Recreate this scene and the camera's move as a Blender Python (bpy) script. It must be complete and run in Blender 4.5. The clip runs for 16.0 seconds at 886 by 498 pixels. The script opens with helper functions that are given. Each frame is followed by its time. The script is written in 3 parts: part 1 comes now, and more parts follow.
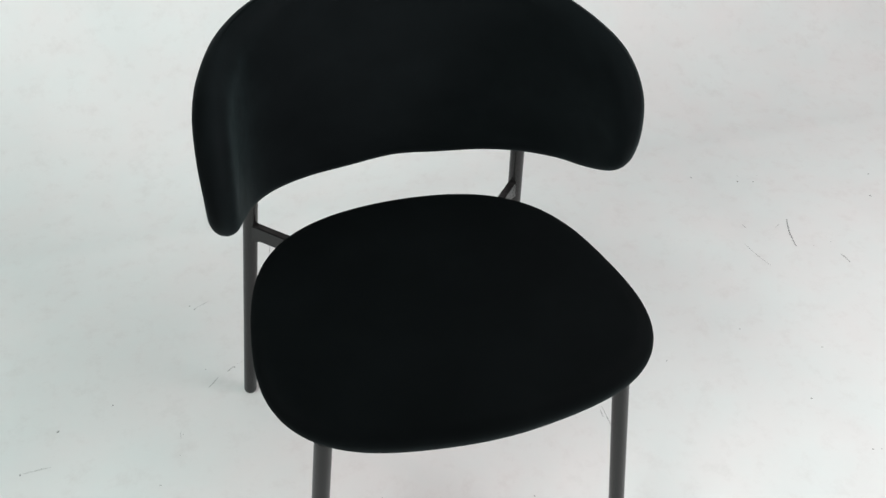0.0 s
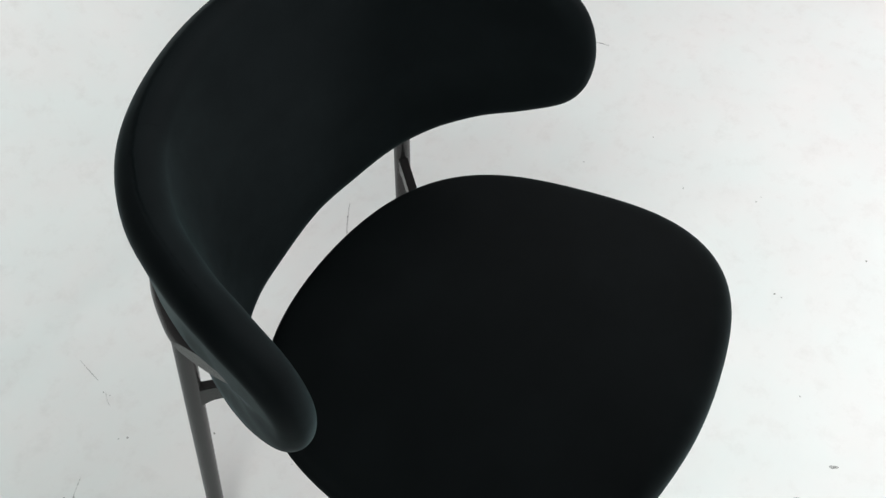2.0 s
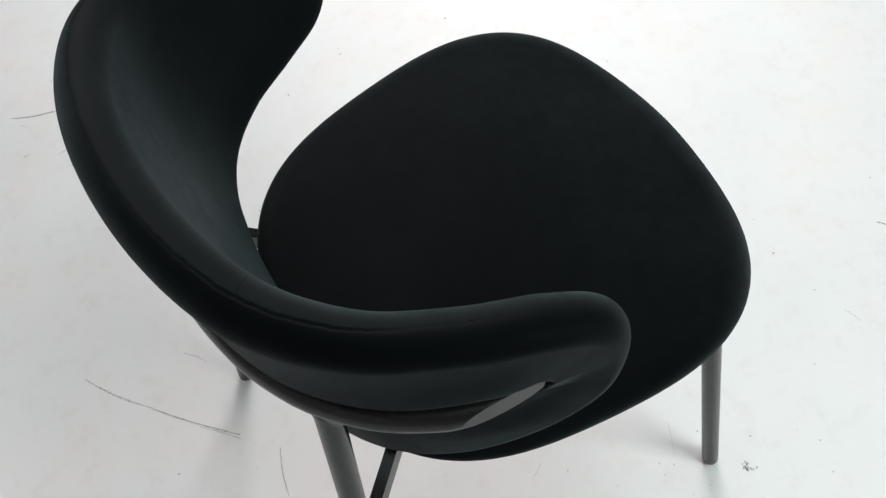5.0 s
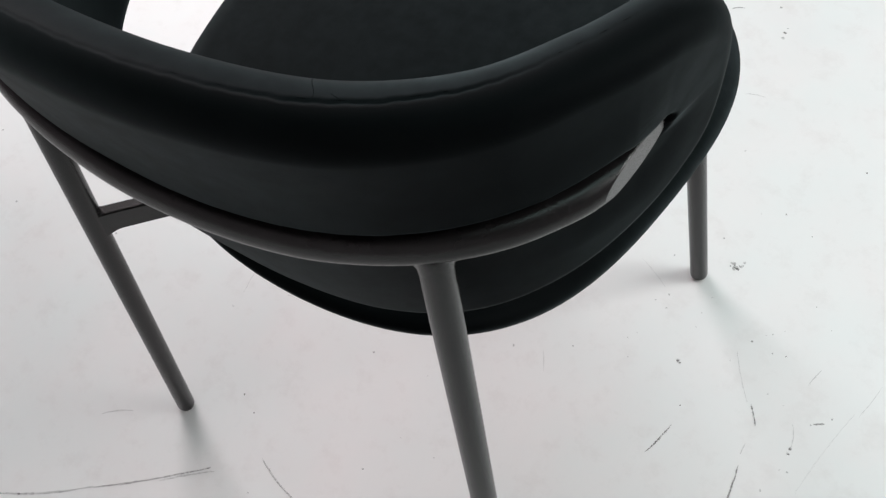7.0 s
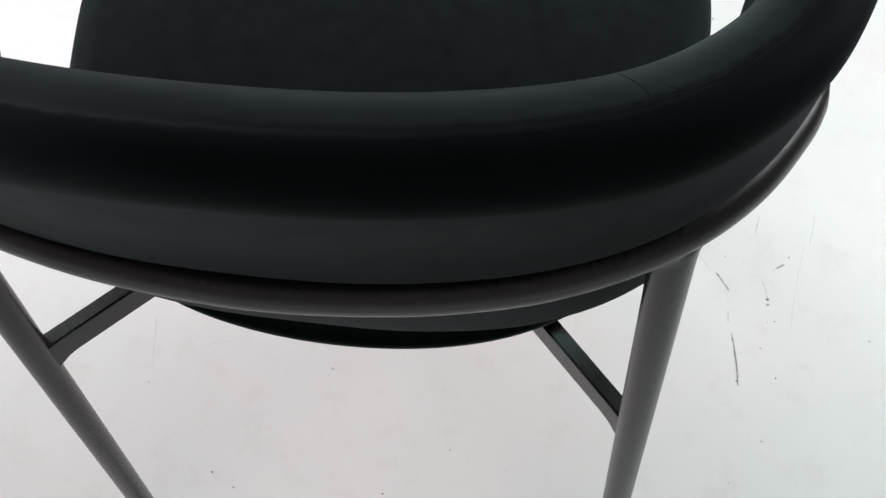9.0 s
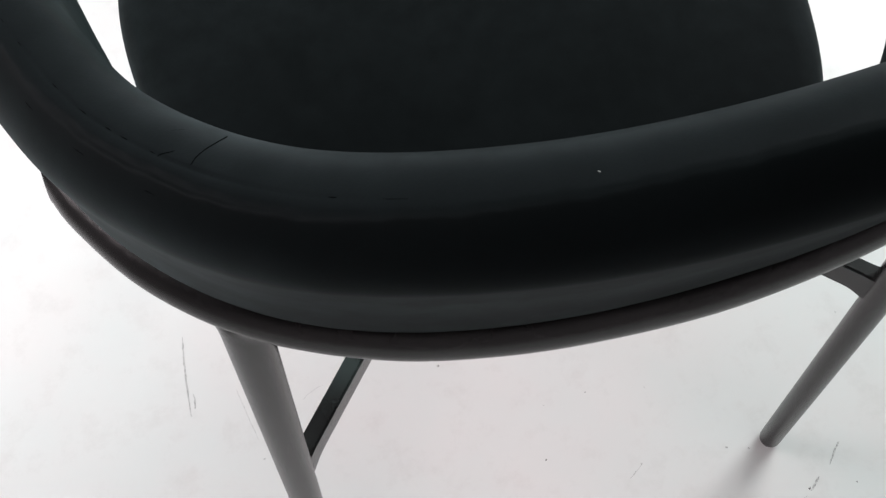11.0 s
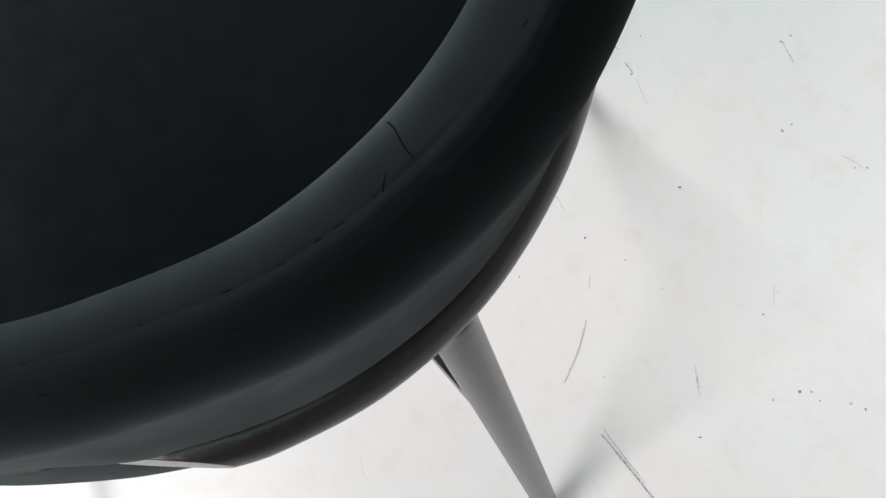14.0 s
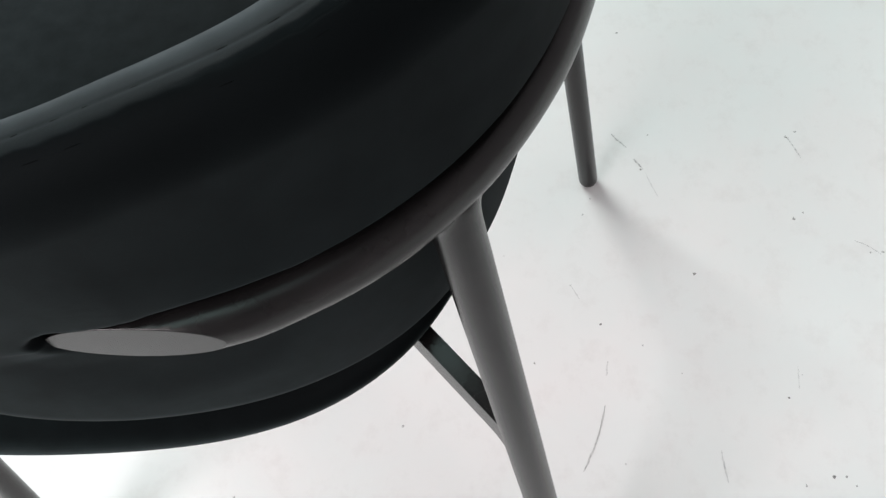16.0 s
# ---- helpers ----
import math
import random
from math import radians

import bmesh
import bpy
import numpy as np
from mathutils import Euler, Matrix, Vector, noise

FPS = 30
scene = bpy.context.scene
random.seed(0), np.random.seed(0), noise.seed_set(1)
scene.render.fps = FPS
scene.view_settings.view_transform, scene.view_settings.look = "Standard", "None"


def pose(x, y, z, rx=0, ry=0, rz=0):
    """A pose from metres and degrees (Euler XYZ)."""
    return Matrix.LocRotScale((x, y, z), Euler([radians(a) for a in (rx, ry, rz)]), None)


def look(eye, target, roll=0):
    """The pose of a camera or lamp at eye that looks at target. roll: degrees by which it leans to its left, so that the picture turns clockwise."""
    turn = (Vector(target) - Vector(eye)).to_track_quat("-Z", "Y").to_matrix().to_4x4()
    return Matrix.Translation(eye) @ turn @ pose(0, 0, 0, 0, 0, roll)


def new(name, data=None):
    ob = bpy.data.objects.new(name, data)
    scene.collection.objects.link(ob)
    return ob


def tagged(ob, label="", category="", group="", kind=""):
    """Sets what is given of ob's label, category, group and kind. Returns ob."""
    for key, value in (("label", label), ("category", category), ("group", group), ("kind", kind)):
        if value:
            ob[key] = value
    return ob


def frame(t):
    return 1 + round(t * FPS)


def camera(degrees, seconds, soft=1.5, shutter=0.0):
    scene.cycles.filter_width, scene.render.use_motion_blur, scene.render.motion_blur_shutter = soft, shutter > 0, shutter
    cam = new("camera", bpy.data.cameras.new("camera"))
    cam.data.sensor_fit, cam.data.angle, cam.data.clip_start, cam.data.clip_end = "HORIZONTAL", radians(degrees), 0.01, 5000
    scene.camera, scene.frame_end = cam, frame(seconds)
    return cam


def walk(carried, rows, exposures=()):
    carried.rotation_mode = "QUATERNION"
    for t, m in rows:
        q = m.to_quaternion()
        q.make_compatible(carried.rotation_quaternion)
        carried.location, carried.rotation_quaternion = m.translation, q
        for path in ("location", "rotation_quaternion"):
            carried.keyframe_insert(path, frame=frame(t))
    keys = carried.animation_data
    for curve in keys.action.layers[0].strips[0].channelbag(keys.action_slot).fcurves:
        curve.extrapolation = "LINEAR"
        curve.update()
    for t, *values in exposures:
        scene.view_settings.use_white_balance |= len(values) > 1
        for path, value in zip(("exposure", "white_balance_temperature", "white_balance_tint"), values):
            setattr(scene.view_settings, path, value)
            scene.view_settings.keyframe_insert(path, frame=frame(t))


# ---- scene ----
cam = camera(51.132, 16.0, 1.4)
PATH = [
    (0.0, pose(-0.3093, -0.8686, 1.3408, 48.995, -2.133, -18.035)),
    (0.5, pose(-0.3551, -0.6792, 1.3655, 45.453, -1.488, -25.743)),
    (1.0, pose(-0.3986, -0.5365, 1.3760, 42.790, -0.046, -35.568)),
    (1.5, pose(-0.4628, -0.3924, 1.3637, 40.359, 1.236, -48.475)),
    (2.0, pose(-0.5130, -0.2954, 1.3532, 38.687, 1.531, -58.079)),
    (2.5, pose(-0.5381, -0.1989, 1.3519, 36.786, 2.022, -68.183)),
    (3.0, pose(-0.5517, -0.1040, 1.3562, 35.131, 2.692, -79.597)),
    (3.2, pose(-0.5553, -0.0569, 1.3598, 34.356, 2.925, -84.984)),
    (5.3, pose(-0.5024, 0.2953, 1.2698, 33.397, 5.653, -125.439)),
    (5.5, pose(-0.4913, 0.3209, 1.2441, 33.342, 5.919, -128.454)),
    (6.0, pose(-0.4699, 0.3845, 1.2020, 32.569, 6.253, -135.386)),
    (6.5, pose(-0.4388, 0.4223, 1.1628, 32.002, 6.147, -141.153)),
    (7.0, pose(-0.4018, 0.4461, 1.1212, 32.007, 6.087, -146.671)),
    (7.5, pose(-0.3344, 0.4550, 1.0970, 30.484, 5.092, -153.634)),
    (8.0, pose(-0.2626, 0.4626, 1.0791, 29.358, 3.791, -161.256)),
    (8.5, pose(-0.2074, 0.4590, 1.0601, 28.654, 2.955, -165.984)),
    (9.0, pose(-0.1192, 0.4507, 1.0619, 26.324, 0.964, -172.659)),
    (9.5, pose(-0.0460, 0.4373, 1.0581, 24.813, -0.051, -178.285)),
    (10.0, pose(0.0308, 0.4228, 1.0582, 23.795, -0.448, 174.978)),
    (10.2, pose(0.0644, 0.4147, 1.0551, 23.525, -0.603, 171.715)),
    (12.3, pose(0.2065, 0.3243, 1.0318, 17.756, 1.604, 143.950)),
    (12.5, pose(0.2133, 0.3089, 1.0272, 16.294, 1.544, 138.441)),
    (13.0, pose(0.2426, 0.2792, 1.0317, 14.553, 2.836, 119.861)),
    (13.5, pose(0.2645, 0.2757, 1.0279, 15.941, 3.770, 106.202)),
    (14.0, pose(0.2890, 0.2714, 1.0268, 17.852, 4.637, 95.677)),
    (14.5, pose(0.3219, 0.2679, 1.0253, 21.352, 5.736, 91.546)),
    (15.0, pose(0.3468, 0.2717, 1.0143, 24.447, 6.186, 92.201)),
    (15.5, pose(0.3751, 0.2864, 0.9957, 28.073, 6.788, 94.236)),
    (16.0, pose(0.3972, 0.2832, 0.9702, 29.815, 5.782, 95.844)),
]
walk(cam, PATH, [(0.0, 0.21, 6680, 13), (0.5, 0.23, 6700, 15.5), (1.2, 0.21, 6650, 12.5), (3.0, 0.16, 6650, 12.0), (6.0, 0.14, 6680, 16), (8.0, 0.12, 6700, 18),
                 (9.0, 0.22, 6700, 17.5), (9.5, 0.35, 6700, 17.5), (10.0, 0.38, 6700, 17.5), (12.5, 0.28, 6700, 17), (13.5, 0.52, 6700, 15),
                 (14.5, 0.56, 6700, 14.5), (16.0, 0.53, 6650, 14.5)])


# ---- light ----
world = bpy.data.worlds.new("studio_world")
scene.world = world
world.use_nodes = True
world.node_tree.nodes["Background"].inputs[0].default_value = (1.0, 0.97, 0.94, 1)
world.node_tree.nodes["Background"].inputs[1].default_value = 0.3


def softbox(name, eye, target, wide, high, watts, colour):
    data = bpy.data.lights.new(name, "AREA")
    data.shape, data.size, data.size_y = "RECTANGLE", wide, high
    data.energy, data.color = watts, colour
    ob = new(name, data)
    ob.matrix_world = look(eye, target)
    return tagged(ob, "large unseen studio softbox or fill lamp", "lamp", kind="structure")


softbox("softbox_east", (2.1, -1.35, 2.0), (0, 0.1, 0.2), 1.3, 1.3, 53.5, (1.0, 0.95, 0.965))
softbox("softbox_west", (-2.1, -1.35, 2.0), (0, 0.1, 0.2), 1.3, 1.3, 50.5, (0.92, 1.0, 0.975))
# overhead panel added as unseen fill, to lift and tint the floor
softbox("fill_panel", (0.0, -0.8, 3.1), (0, -0.8, 0.0), 3.0, 1.6, 26, (0.66, 1.0, 0.955))


# ---- materials ----
def material(name, colour, rough, metal=0.0):
    m = bpy.data.materials.new(name)
    m.use_nodes = True
    b = m.node_tree.nodes["Principled BSDF"]
    b.inputs["Base Color"].default_value = (*colour, 1)
    b.inputs["Roughness"].default_value = rough
    b.inputs["Metallic"].default_value = metal
    return m, m.node_tree.nodes, m.node_tree.links, b


def noise_node(nodes, links, scale, detail=4.0, rough=0.55, stretch=None):
    co = nodes.new("ShaderNodeTexCoord")
    n = nodes.new("ShaderNodeTexNoise")
    n.inputs["Scale"].default_value = scale
    n.inputs["Detail"].default_value = detail
    n.inputs["Roughness"].default_value = rough
    if stretch:
        mp = nodes.new("ShaderNodeMapping")
        mp.inputs["Scale"].default_value = stretch
        links.new(co.outputs["Object"], mp.inputs["Vector"])
        links.new(mp.outputs["Vector"], n.inputs["Vector"])
    else:
        links.new(co.outputs["Object"], n.inputs["Vector"])
    return n


def ramp(nodes, links, source, stops):
    r = nodes.new("ShaderNodeValToRGB")
    while len(r.color_ramp.elements) < len(stops):
        r.color_ramp.elements.new(0.5)
    for e, (at, c) in zip(r.color_ramp.elements, stops):
        e.position, e.color = at, (*c, 1)
    links.new(source, r.inputs["Fac"])
    return r


def bump(nodes, links, source, b, strength, distance):
    n = nodes.new("ShaderNodeBump")
    n.inputs["Strength"].default_value = strength
    n.inputs["Distance"].default_value = distance
    links.new(source, n.inputs["Height"])
    links.new(n.outputs["Normal"], b.inputs["Normal"])


def velvet(name, low, high, pile, fuzz, gloss):
    """Black pile: it swallows light face on and returns it at a low angle; how it was last brushed shifts both a little."""
    m, nodes, links, b = material(name, (low, low, low), 0.62)
    big = noise_node(nodes, links, 11.0, 4.0, 0.55, (1.0, 1.0, 1.8))
    mid = noise_node(nodes, links, 60.0, 4.0, 0.6)
    fine = noise_node(nodes, links, 1100.0, 2.0)
    tone = ramp(nodes, links, big.outputs["Fac"], [(0.32, (low * 0.95, low * 1.17, low * 1.3)), (0.68, (high * 0.95, high * 1.17, high * 1.3))])
    # inner face: another piece, pile turned; how it catches light is painted as tone
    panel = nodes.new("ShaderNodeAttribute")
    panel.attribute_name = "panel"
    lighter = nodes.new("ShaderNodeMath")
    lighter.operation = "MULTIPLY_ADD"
    lighter.inputs[1].default_value, lighter.inputs[2].default_value = PANEL_LIT_GAIN, 1.05
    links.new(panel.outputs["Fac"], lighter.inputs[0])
    speck = ramp(nodes, links, fine.outputs["Fac"], [(0.3, (0.85, 0.85, 0.85)), (0.7, (1.15, 1.15, 1.15))])
    lit_tone = nodes.new("ShaderNodeVectorMath")
    lit_tone.operation = "SCALE"
    links.new(tone.outputs["Color"], lit_tone.inputs[0])
    links.new(lighter.outputs[0], lit_tone.inputs["Scale"])
    cloth = nodes.new("ShaderNodeVectorMath")
    cloth.operation = "MULTIPLY"
    links.new(lit_tone.outputs["Vector"], cloth.inputs[0])
    links.new(speck.outputs["Color"], cloth.inputs[1])
    links.new(cloth.outputs["Vector"], b.inputs["Base Color"])
    b.inputs["Specular IOR Level"].default_value = gloss
    b.inputs["Specular Tint"].default_value = (0.82, 0.95, 1.0, 1)
    # brushed patches: broad strokes, finer tufts
    strokes = ramp(nodes, links, big.outputs["Fac"], [(0.32, (0.9, 0.9, 0.9)), (0.68, (1.1, 1.1, 1.1))])
    tufts = ramp(nodes, links, mid.outputs["Fac"], [(0.3, (pile * 0.78,) * 3), (0.7, (pile * 1.22,) * 3)])
    sheen = nodes.new("ShaderNodeMath")
    sheen.operation = "MULTIPLY"
    links.new(strokes.outputs["Color"], sheen.inputs[0])
    links.new(tufts.outputs["Color"], sheen.inputs[1])
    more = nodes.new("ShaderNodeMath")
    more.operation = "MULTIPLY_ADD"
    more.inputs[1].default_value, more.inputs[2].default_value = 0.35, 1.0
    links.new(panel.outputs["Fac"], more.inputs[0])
    whole = nodes.new("ShaderNodeMath")
    whole.operation = "MULTIPLY"
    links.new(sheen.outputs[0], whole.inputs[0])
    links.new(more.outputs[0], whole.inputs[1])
    links.new(whole.outputs[0], b.inputs["Sheen Weight"])
    b.inputs["Sheen Roughness"].default_value = fuzz
    b.inputs["Sheen Tint"].default_value = (0.71, 0.95, 1.0, 1)
    bump(nodes, links, fine.outputs["Fac"], b, 0.06, 0.0004)
    # the pile leans to one side on each piece of cloth
    lean = nodes.new("ShaderNodeAttribute")
    lean.attribute_name = "lean"
    face = nodes.new("ShaderNodeTexCoord")
    tilt = nodes.new("ShaderNodeVectorMath")
    tilt.operation = "ADD"
    links.new(face.outputs["Normal"], tilt.inputs[0])
    links.new(lean.outputs["Vector"], tilt.inputs[1])
    unit = nodes.new("ShaderNodeVectorMath")
    unit.operation = "NORMALIZE"
    links.new(tilt.outputs["Vector"], unit.inputs[0])
    links.new(unit.outputs["Vector"], nodes["Bump"].inputs["Normal"])
    return m


def powder_coat():
    m, nodes, links, b = material("graphite_powder_coat", (0.01, 0.0095, 0.0097), 0.27)
    n = noise_node(nodes, links, 30.0, 4.0)
    r = ramp(nodes, links, n.outputs["Fac"], [(0.3, (0.0085, 0.008, 0.0081)), (0.7, (0.0125, 0.0117, 0.0119))])
    links.new(r.outputs["Color"], b.inputs["Base Color"])
    b.inputs["Specular IOR Level"].default_value = 0.36
    fine = noise_node(nodes, links, 2200.0, 2.0)
    bump(nodes, links, fine.outputs["Fac"], b, 0.2, 0.0003)
    return m


def white_floor():
    m, nodes, links, b = material("white_painted_floor", (0.8, 0.8, 0.8), 0.5)
    n = noise_node(nodes, links, 3.0, 6.0)
    cool = ramp(nodes, links, n.outputs["Fac"], [(0.3, (0.752, 0.77, 0.768)), (0.7, (0.795, 0.812, 0.808))])
    warm = ramp(nodes, links, n.outputs["Fac"], [(0.3, (0.775, 0.755, 0.753)), (0.7, (0.822, 0.8, 0.798))])
    hue = noise_node(nodes, links, 5.5, 3.0, 0.6)
    pick = ramp(nodes, links, hue.outputs["Fac"], [(0.35, (0, 0, 0)), (0.65, (1, 1, 1))])
    mix = nodes.new("ShaderNodeMix")
    mix.data_type = "RGBA"
    links.new(pick.outputs["Color"], mix.inputs["Factor"])
    links.new(cool.outputs["Color"], mix.inputs["A"])
    links.new(warm.outputs["Color"], mix.inputs["B"])
    # walked-on grime, in thin scattered clouds
    dirt = noise_node(nodes, links, 22.0, 8.0, 0.7)
    soil = ramp(nodes, links, dirt.outputs["Fac"], [(0.52, (1, 1, 1)), (0.76, (0.925, 0.92, 0.916))])
    mul = nodes.new("ShaderNodeMix")
    mul.data_type, mul.blend_type = "RGBA", "MULTIPLY"
    mul.inputs["Factor"].default_value = 1.0
    links.new(mix.outputs["Result"], mul.inputs["A"])
    links.new(soil.outputs["Color"], mul.inputs["B"])
    links.new(mul.outputs["Result"], b.inputs["Base Color"])
    fine = noise_node(nodes, links, 60.0, 5.0)
    bump(nodes, links, fine.outputs["Fac"], b, 0.1, 0.0005)
    return m


def plain_wall(name, a, c):
    m, nodes, links, b = material(name, a, 0.8)
    n = noise_node(nodes, links, 2.0, 5.0)
    r = ramp(nodes, links, n.outputs["Fac"], [(0.3, a), (0.7, c)])
    links.new(r.outputs["Color"], b.inputs["Base Color"])
    return m


# base tone lift painted on the inner face for the light it catches
PANEL_LIT_GAIN = 1.2
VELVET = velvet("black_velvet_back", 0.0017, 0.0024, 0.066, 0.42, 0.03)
SEAT_VELVET = velvet("black_velvet_seat", 0.0008, 0.0014, 0.095, 0.42, 0.03)
COAT, FLOOR, BOUNCE_WALL = powder_coat(), white_floor(), plain_wall("warm_bounce_paint", (0.32, 0.285, 0.295), (0.36, 0.32, 0.33))
CEILING = plain_wall("dark_unseen_ceiling", (0.09, 0.084, 0.086), (0.11, 0.102, 0.104))
THREAD, _, _, _b = material("black_thread", (0.003, 0.0032, 0.0034), 0.95)
_b.inputs["Specular IOR Level"].default_value = 0.0
RUBBER = material("black_rubber", (0.02, 0.02, 0.02), 0.7)[0]


# ---- mesh helpers ----
def finish(name, verts, faces, mat, smooth=True):
    me = bpy.data.meshes.new(name)
    me.from_pydata([tuple(v) for v in verts], [], faces)
    me.materials.append(mat)
    bm = bmesh.new()
    bm.from_mesh(me)
    bmesh.ops.recalc_face_normals(bm, faces=bm.faces)
    bm.to_mesh(me)
    bm.free()
    me.polygons.foreach_set("use_smooth", [smooth] * len(me.polygons))
    return me


def part(name, me, parent, label=""):
    ob = new(name, me)
    ob.parent = parent
    return tagged(ob, label) if label else ob


def spline(points, count):
    """Catmull-Rom curve through the points, evenly sampled."""
    p = [Vector(q) for q in points]
    p = [2 * p[0] - p[1]] + p + [2 * p[-1] - p[-2]]
    out = []
    for i in range(1, len(p) - 2):
        for k in range(16):
            t = k / 16
            out.append(0.5 * (2 * p[i] + (p[i + 1] - p[i - 1]) * t + (2 * p[i - 1] - 5 * p[i] + 4 * p[i + 1] - p[i + 2]) * t * t
                              + (3 * p[i] - p[i - 1] - 3 * p[i + 1] + p[i + 2]) * t ** 3))
    out.append(p[-2])
    d = [0.0]
    for a, b in zip(out, out[1:]):
        d.append(d[-1] + (b - a).length)
    xs = np.linspace(0, d[-1], count)
    return [Vector([float(np.interp(x, d, [q[k] for q in out])) for k in range(3)]) for x in xs]


def ring(points, count):
    """Closed Catmull-Rom curve through the points, evenly sampled from the first."""
    p = np.array(points)
    a, b, c, d = (np.roll(p, k, axis=0) for k in (1, 0, -1, -2))
    t = np.linspace(0, 1, 40, endpoint=False)[None, :, None]
    q = 0.5 * (2 * b[:, None] + (c - a)[:, None] * t + (2 * a - 5 * b + 4 * c - d)[:, None] * t ** 2 + (3 * b - a - 3 * c + d)[:, None] * t ** 3)
    q = q.reshape(-1, 3)
    q = np.vstack([q, q[:1]])
    far = np.concatenate([[0], np.cumsum(np.sqrt((np.diff(q, axis=0) ** 2).sum(1)))])
    at = np.linspace(0, far[-1], count, endpoint=False)
    return [Vector([float(np.interp(x, far, q[:, k])) for k in range(3)]) for x in at]


def sweep(path, radii, sides=24, caps=True):
    """Round bar along a path; gives vertices and faces."""
    verts, faces = [], []
    for i, p in enumerate(path):
        t = (path[min(i + 1, len(path) - 1)] - path[max(i - 1, 0)]).normalized()
        a = t.cross(Vector((0, 0, 1)))
        if a.length < 0.3:
            a = t.cross(Vector((0, 1, 0)))
        a.normalize()
        b = t.cross(a)
        for k in range(sides):
            w = 2 * math.pi * k / sides
            verts.append(p + radii[i] * (math.cos(w) * a + math.sin(w) * b))
    for i in range(len(path) - 1):
        for k in range(sides):
            j = (k + 1) % sides
            faces.append((i * sides + k, i * sides + j, (i + 1) * sides + j, (i + 1) * sides + k))
    if caps:
        faces.append(tuple(range(sides)))
        faces.append(tuple((len(path) - 1) * sides + k for k in reversed(range(sides))))
    return verts, faces


# ---- studio ----
def sweep_floor():
    """Floor that turns up into the back wall in a wide cove, with a faint ripple before it."""
    y0, rad, half = 0.84, 0.7, 3.7
    prof = [(-3.7, 0.0), (-2.0, 0.0), (-0.6, 0.0), (0.2, 0.0), (0.62, 0.0)]
    prof += [(0.64 + 0.01 * i, 0.003 * math.exp(-((0.64 + 0.01 * i - 0.78) / 0.04) ** 2)) for i in range(20)]
    prof += [(y0 + 0.03, 0.0008)]
    for i in range(2, 25):
        w = math.pi / 2 * i / 24
        prof.append((y0 + rad * math.sin(w), rad * (1 - math.cos(w)) + 0.0015 * min(1, i / 3)))
    xs = [-half, -2, 0, 2, half]
    verts = [(x, y, z) for x in xs for y, z in prof]
    n = len(prof)
    faces = [(i * n + j, i * n + j + 1, (i + 1) * n + j + 1, (i + 1) * n + j) for i in range(len(xs) - 1) for j in range(n - 1)]
    return finish("floor", verts, faces, FLOOR)


tagged(new("floor", sweep_floor()), "white painted studio floor with scuffs, curving up behind", "floor", kind="structure")


def box(name, lo, hi, mat, label, category):
    x0, y0, z0 = lo
    x1, y1, z1 = hi
    v = [(x, y, z) for x in (x0, x1) for y in (y0, y1) for z in (z0, z1)]
    f = [(0, 1, 3, 2), (4, 6, 7, 5), (0, 4, 5, 1), (2, 3, 7, 6), (0, 2, 6, 4), (1, 5, 7, 3)]
    return tagged(new(name, finish(name, v, f, mat, False)), label, category, kind="structure")


# unseen walls, added to close the room and bounce warm fill light
box("bounce_wall_north", (-3.6, 1.54, 0.7), (3.6, 1.74, 3.2), BOUNCE_WALL, "unseen warm grey wall, added to bounce light", "wall")
box("bounce_wall_south", (-3.6, -3.8, -0.02), (3.6, -3.6, 3.2), BOUNCE_WALL, "unseen warm grey wall, added to bounce light", "wall")
box("bounce_wall_west", (-3.8, -3.8, -0.02), (-3.6, 1.74, 3.2), BOUNCE_WALL, "unseen warm grey wall, added to bounce light", "wall")
box("bounce_wall_east", (3.6, -3.8, -0.02), (3.8, 1.74, 3.2), BOUNCE_WALL, "unseen warm grey wall, added to bounce light", "wall")
# ceiling added out of view, kept dark so less light reaches the rail
box("ceiling", (-3.8, -3.8, 3.2), (3.8, 1.74, 3.4), CEILING, "unseen dark grey ceiling, added to cut overhead bounce", "ceiling")

# ---- chair ----
K = 1.06  # plan units to metres


chair = tagged(new("dining_chair"), "black velvet dining chair with curved back on dark metal legs", "chair")

# seat: closed outline round its middle, front at -y
SEAT_R = (0.2482, -0.0099, -0.0072, 0.007, -0.0105, -0.0008, 0.002, -0.0008, 0.0004)


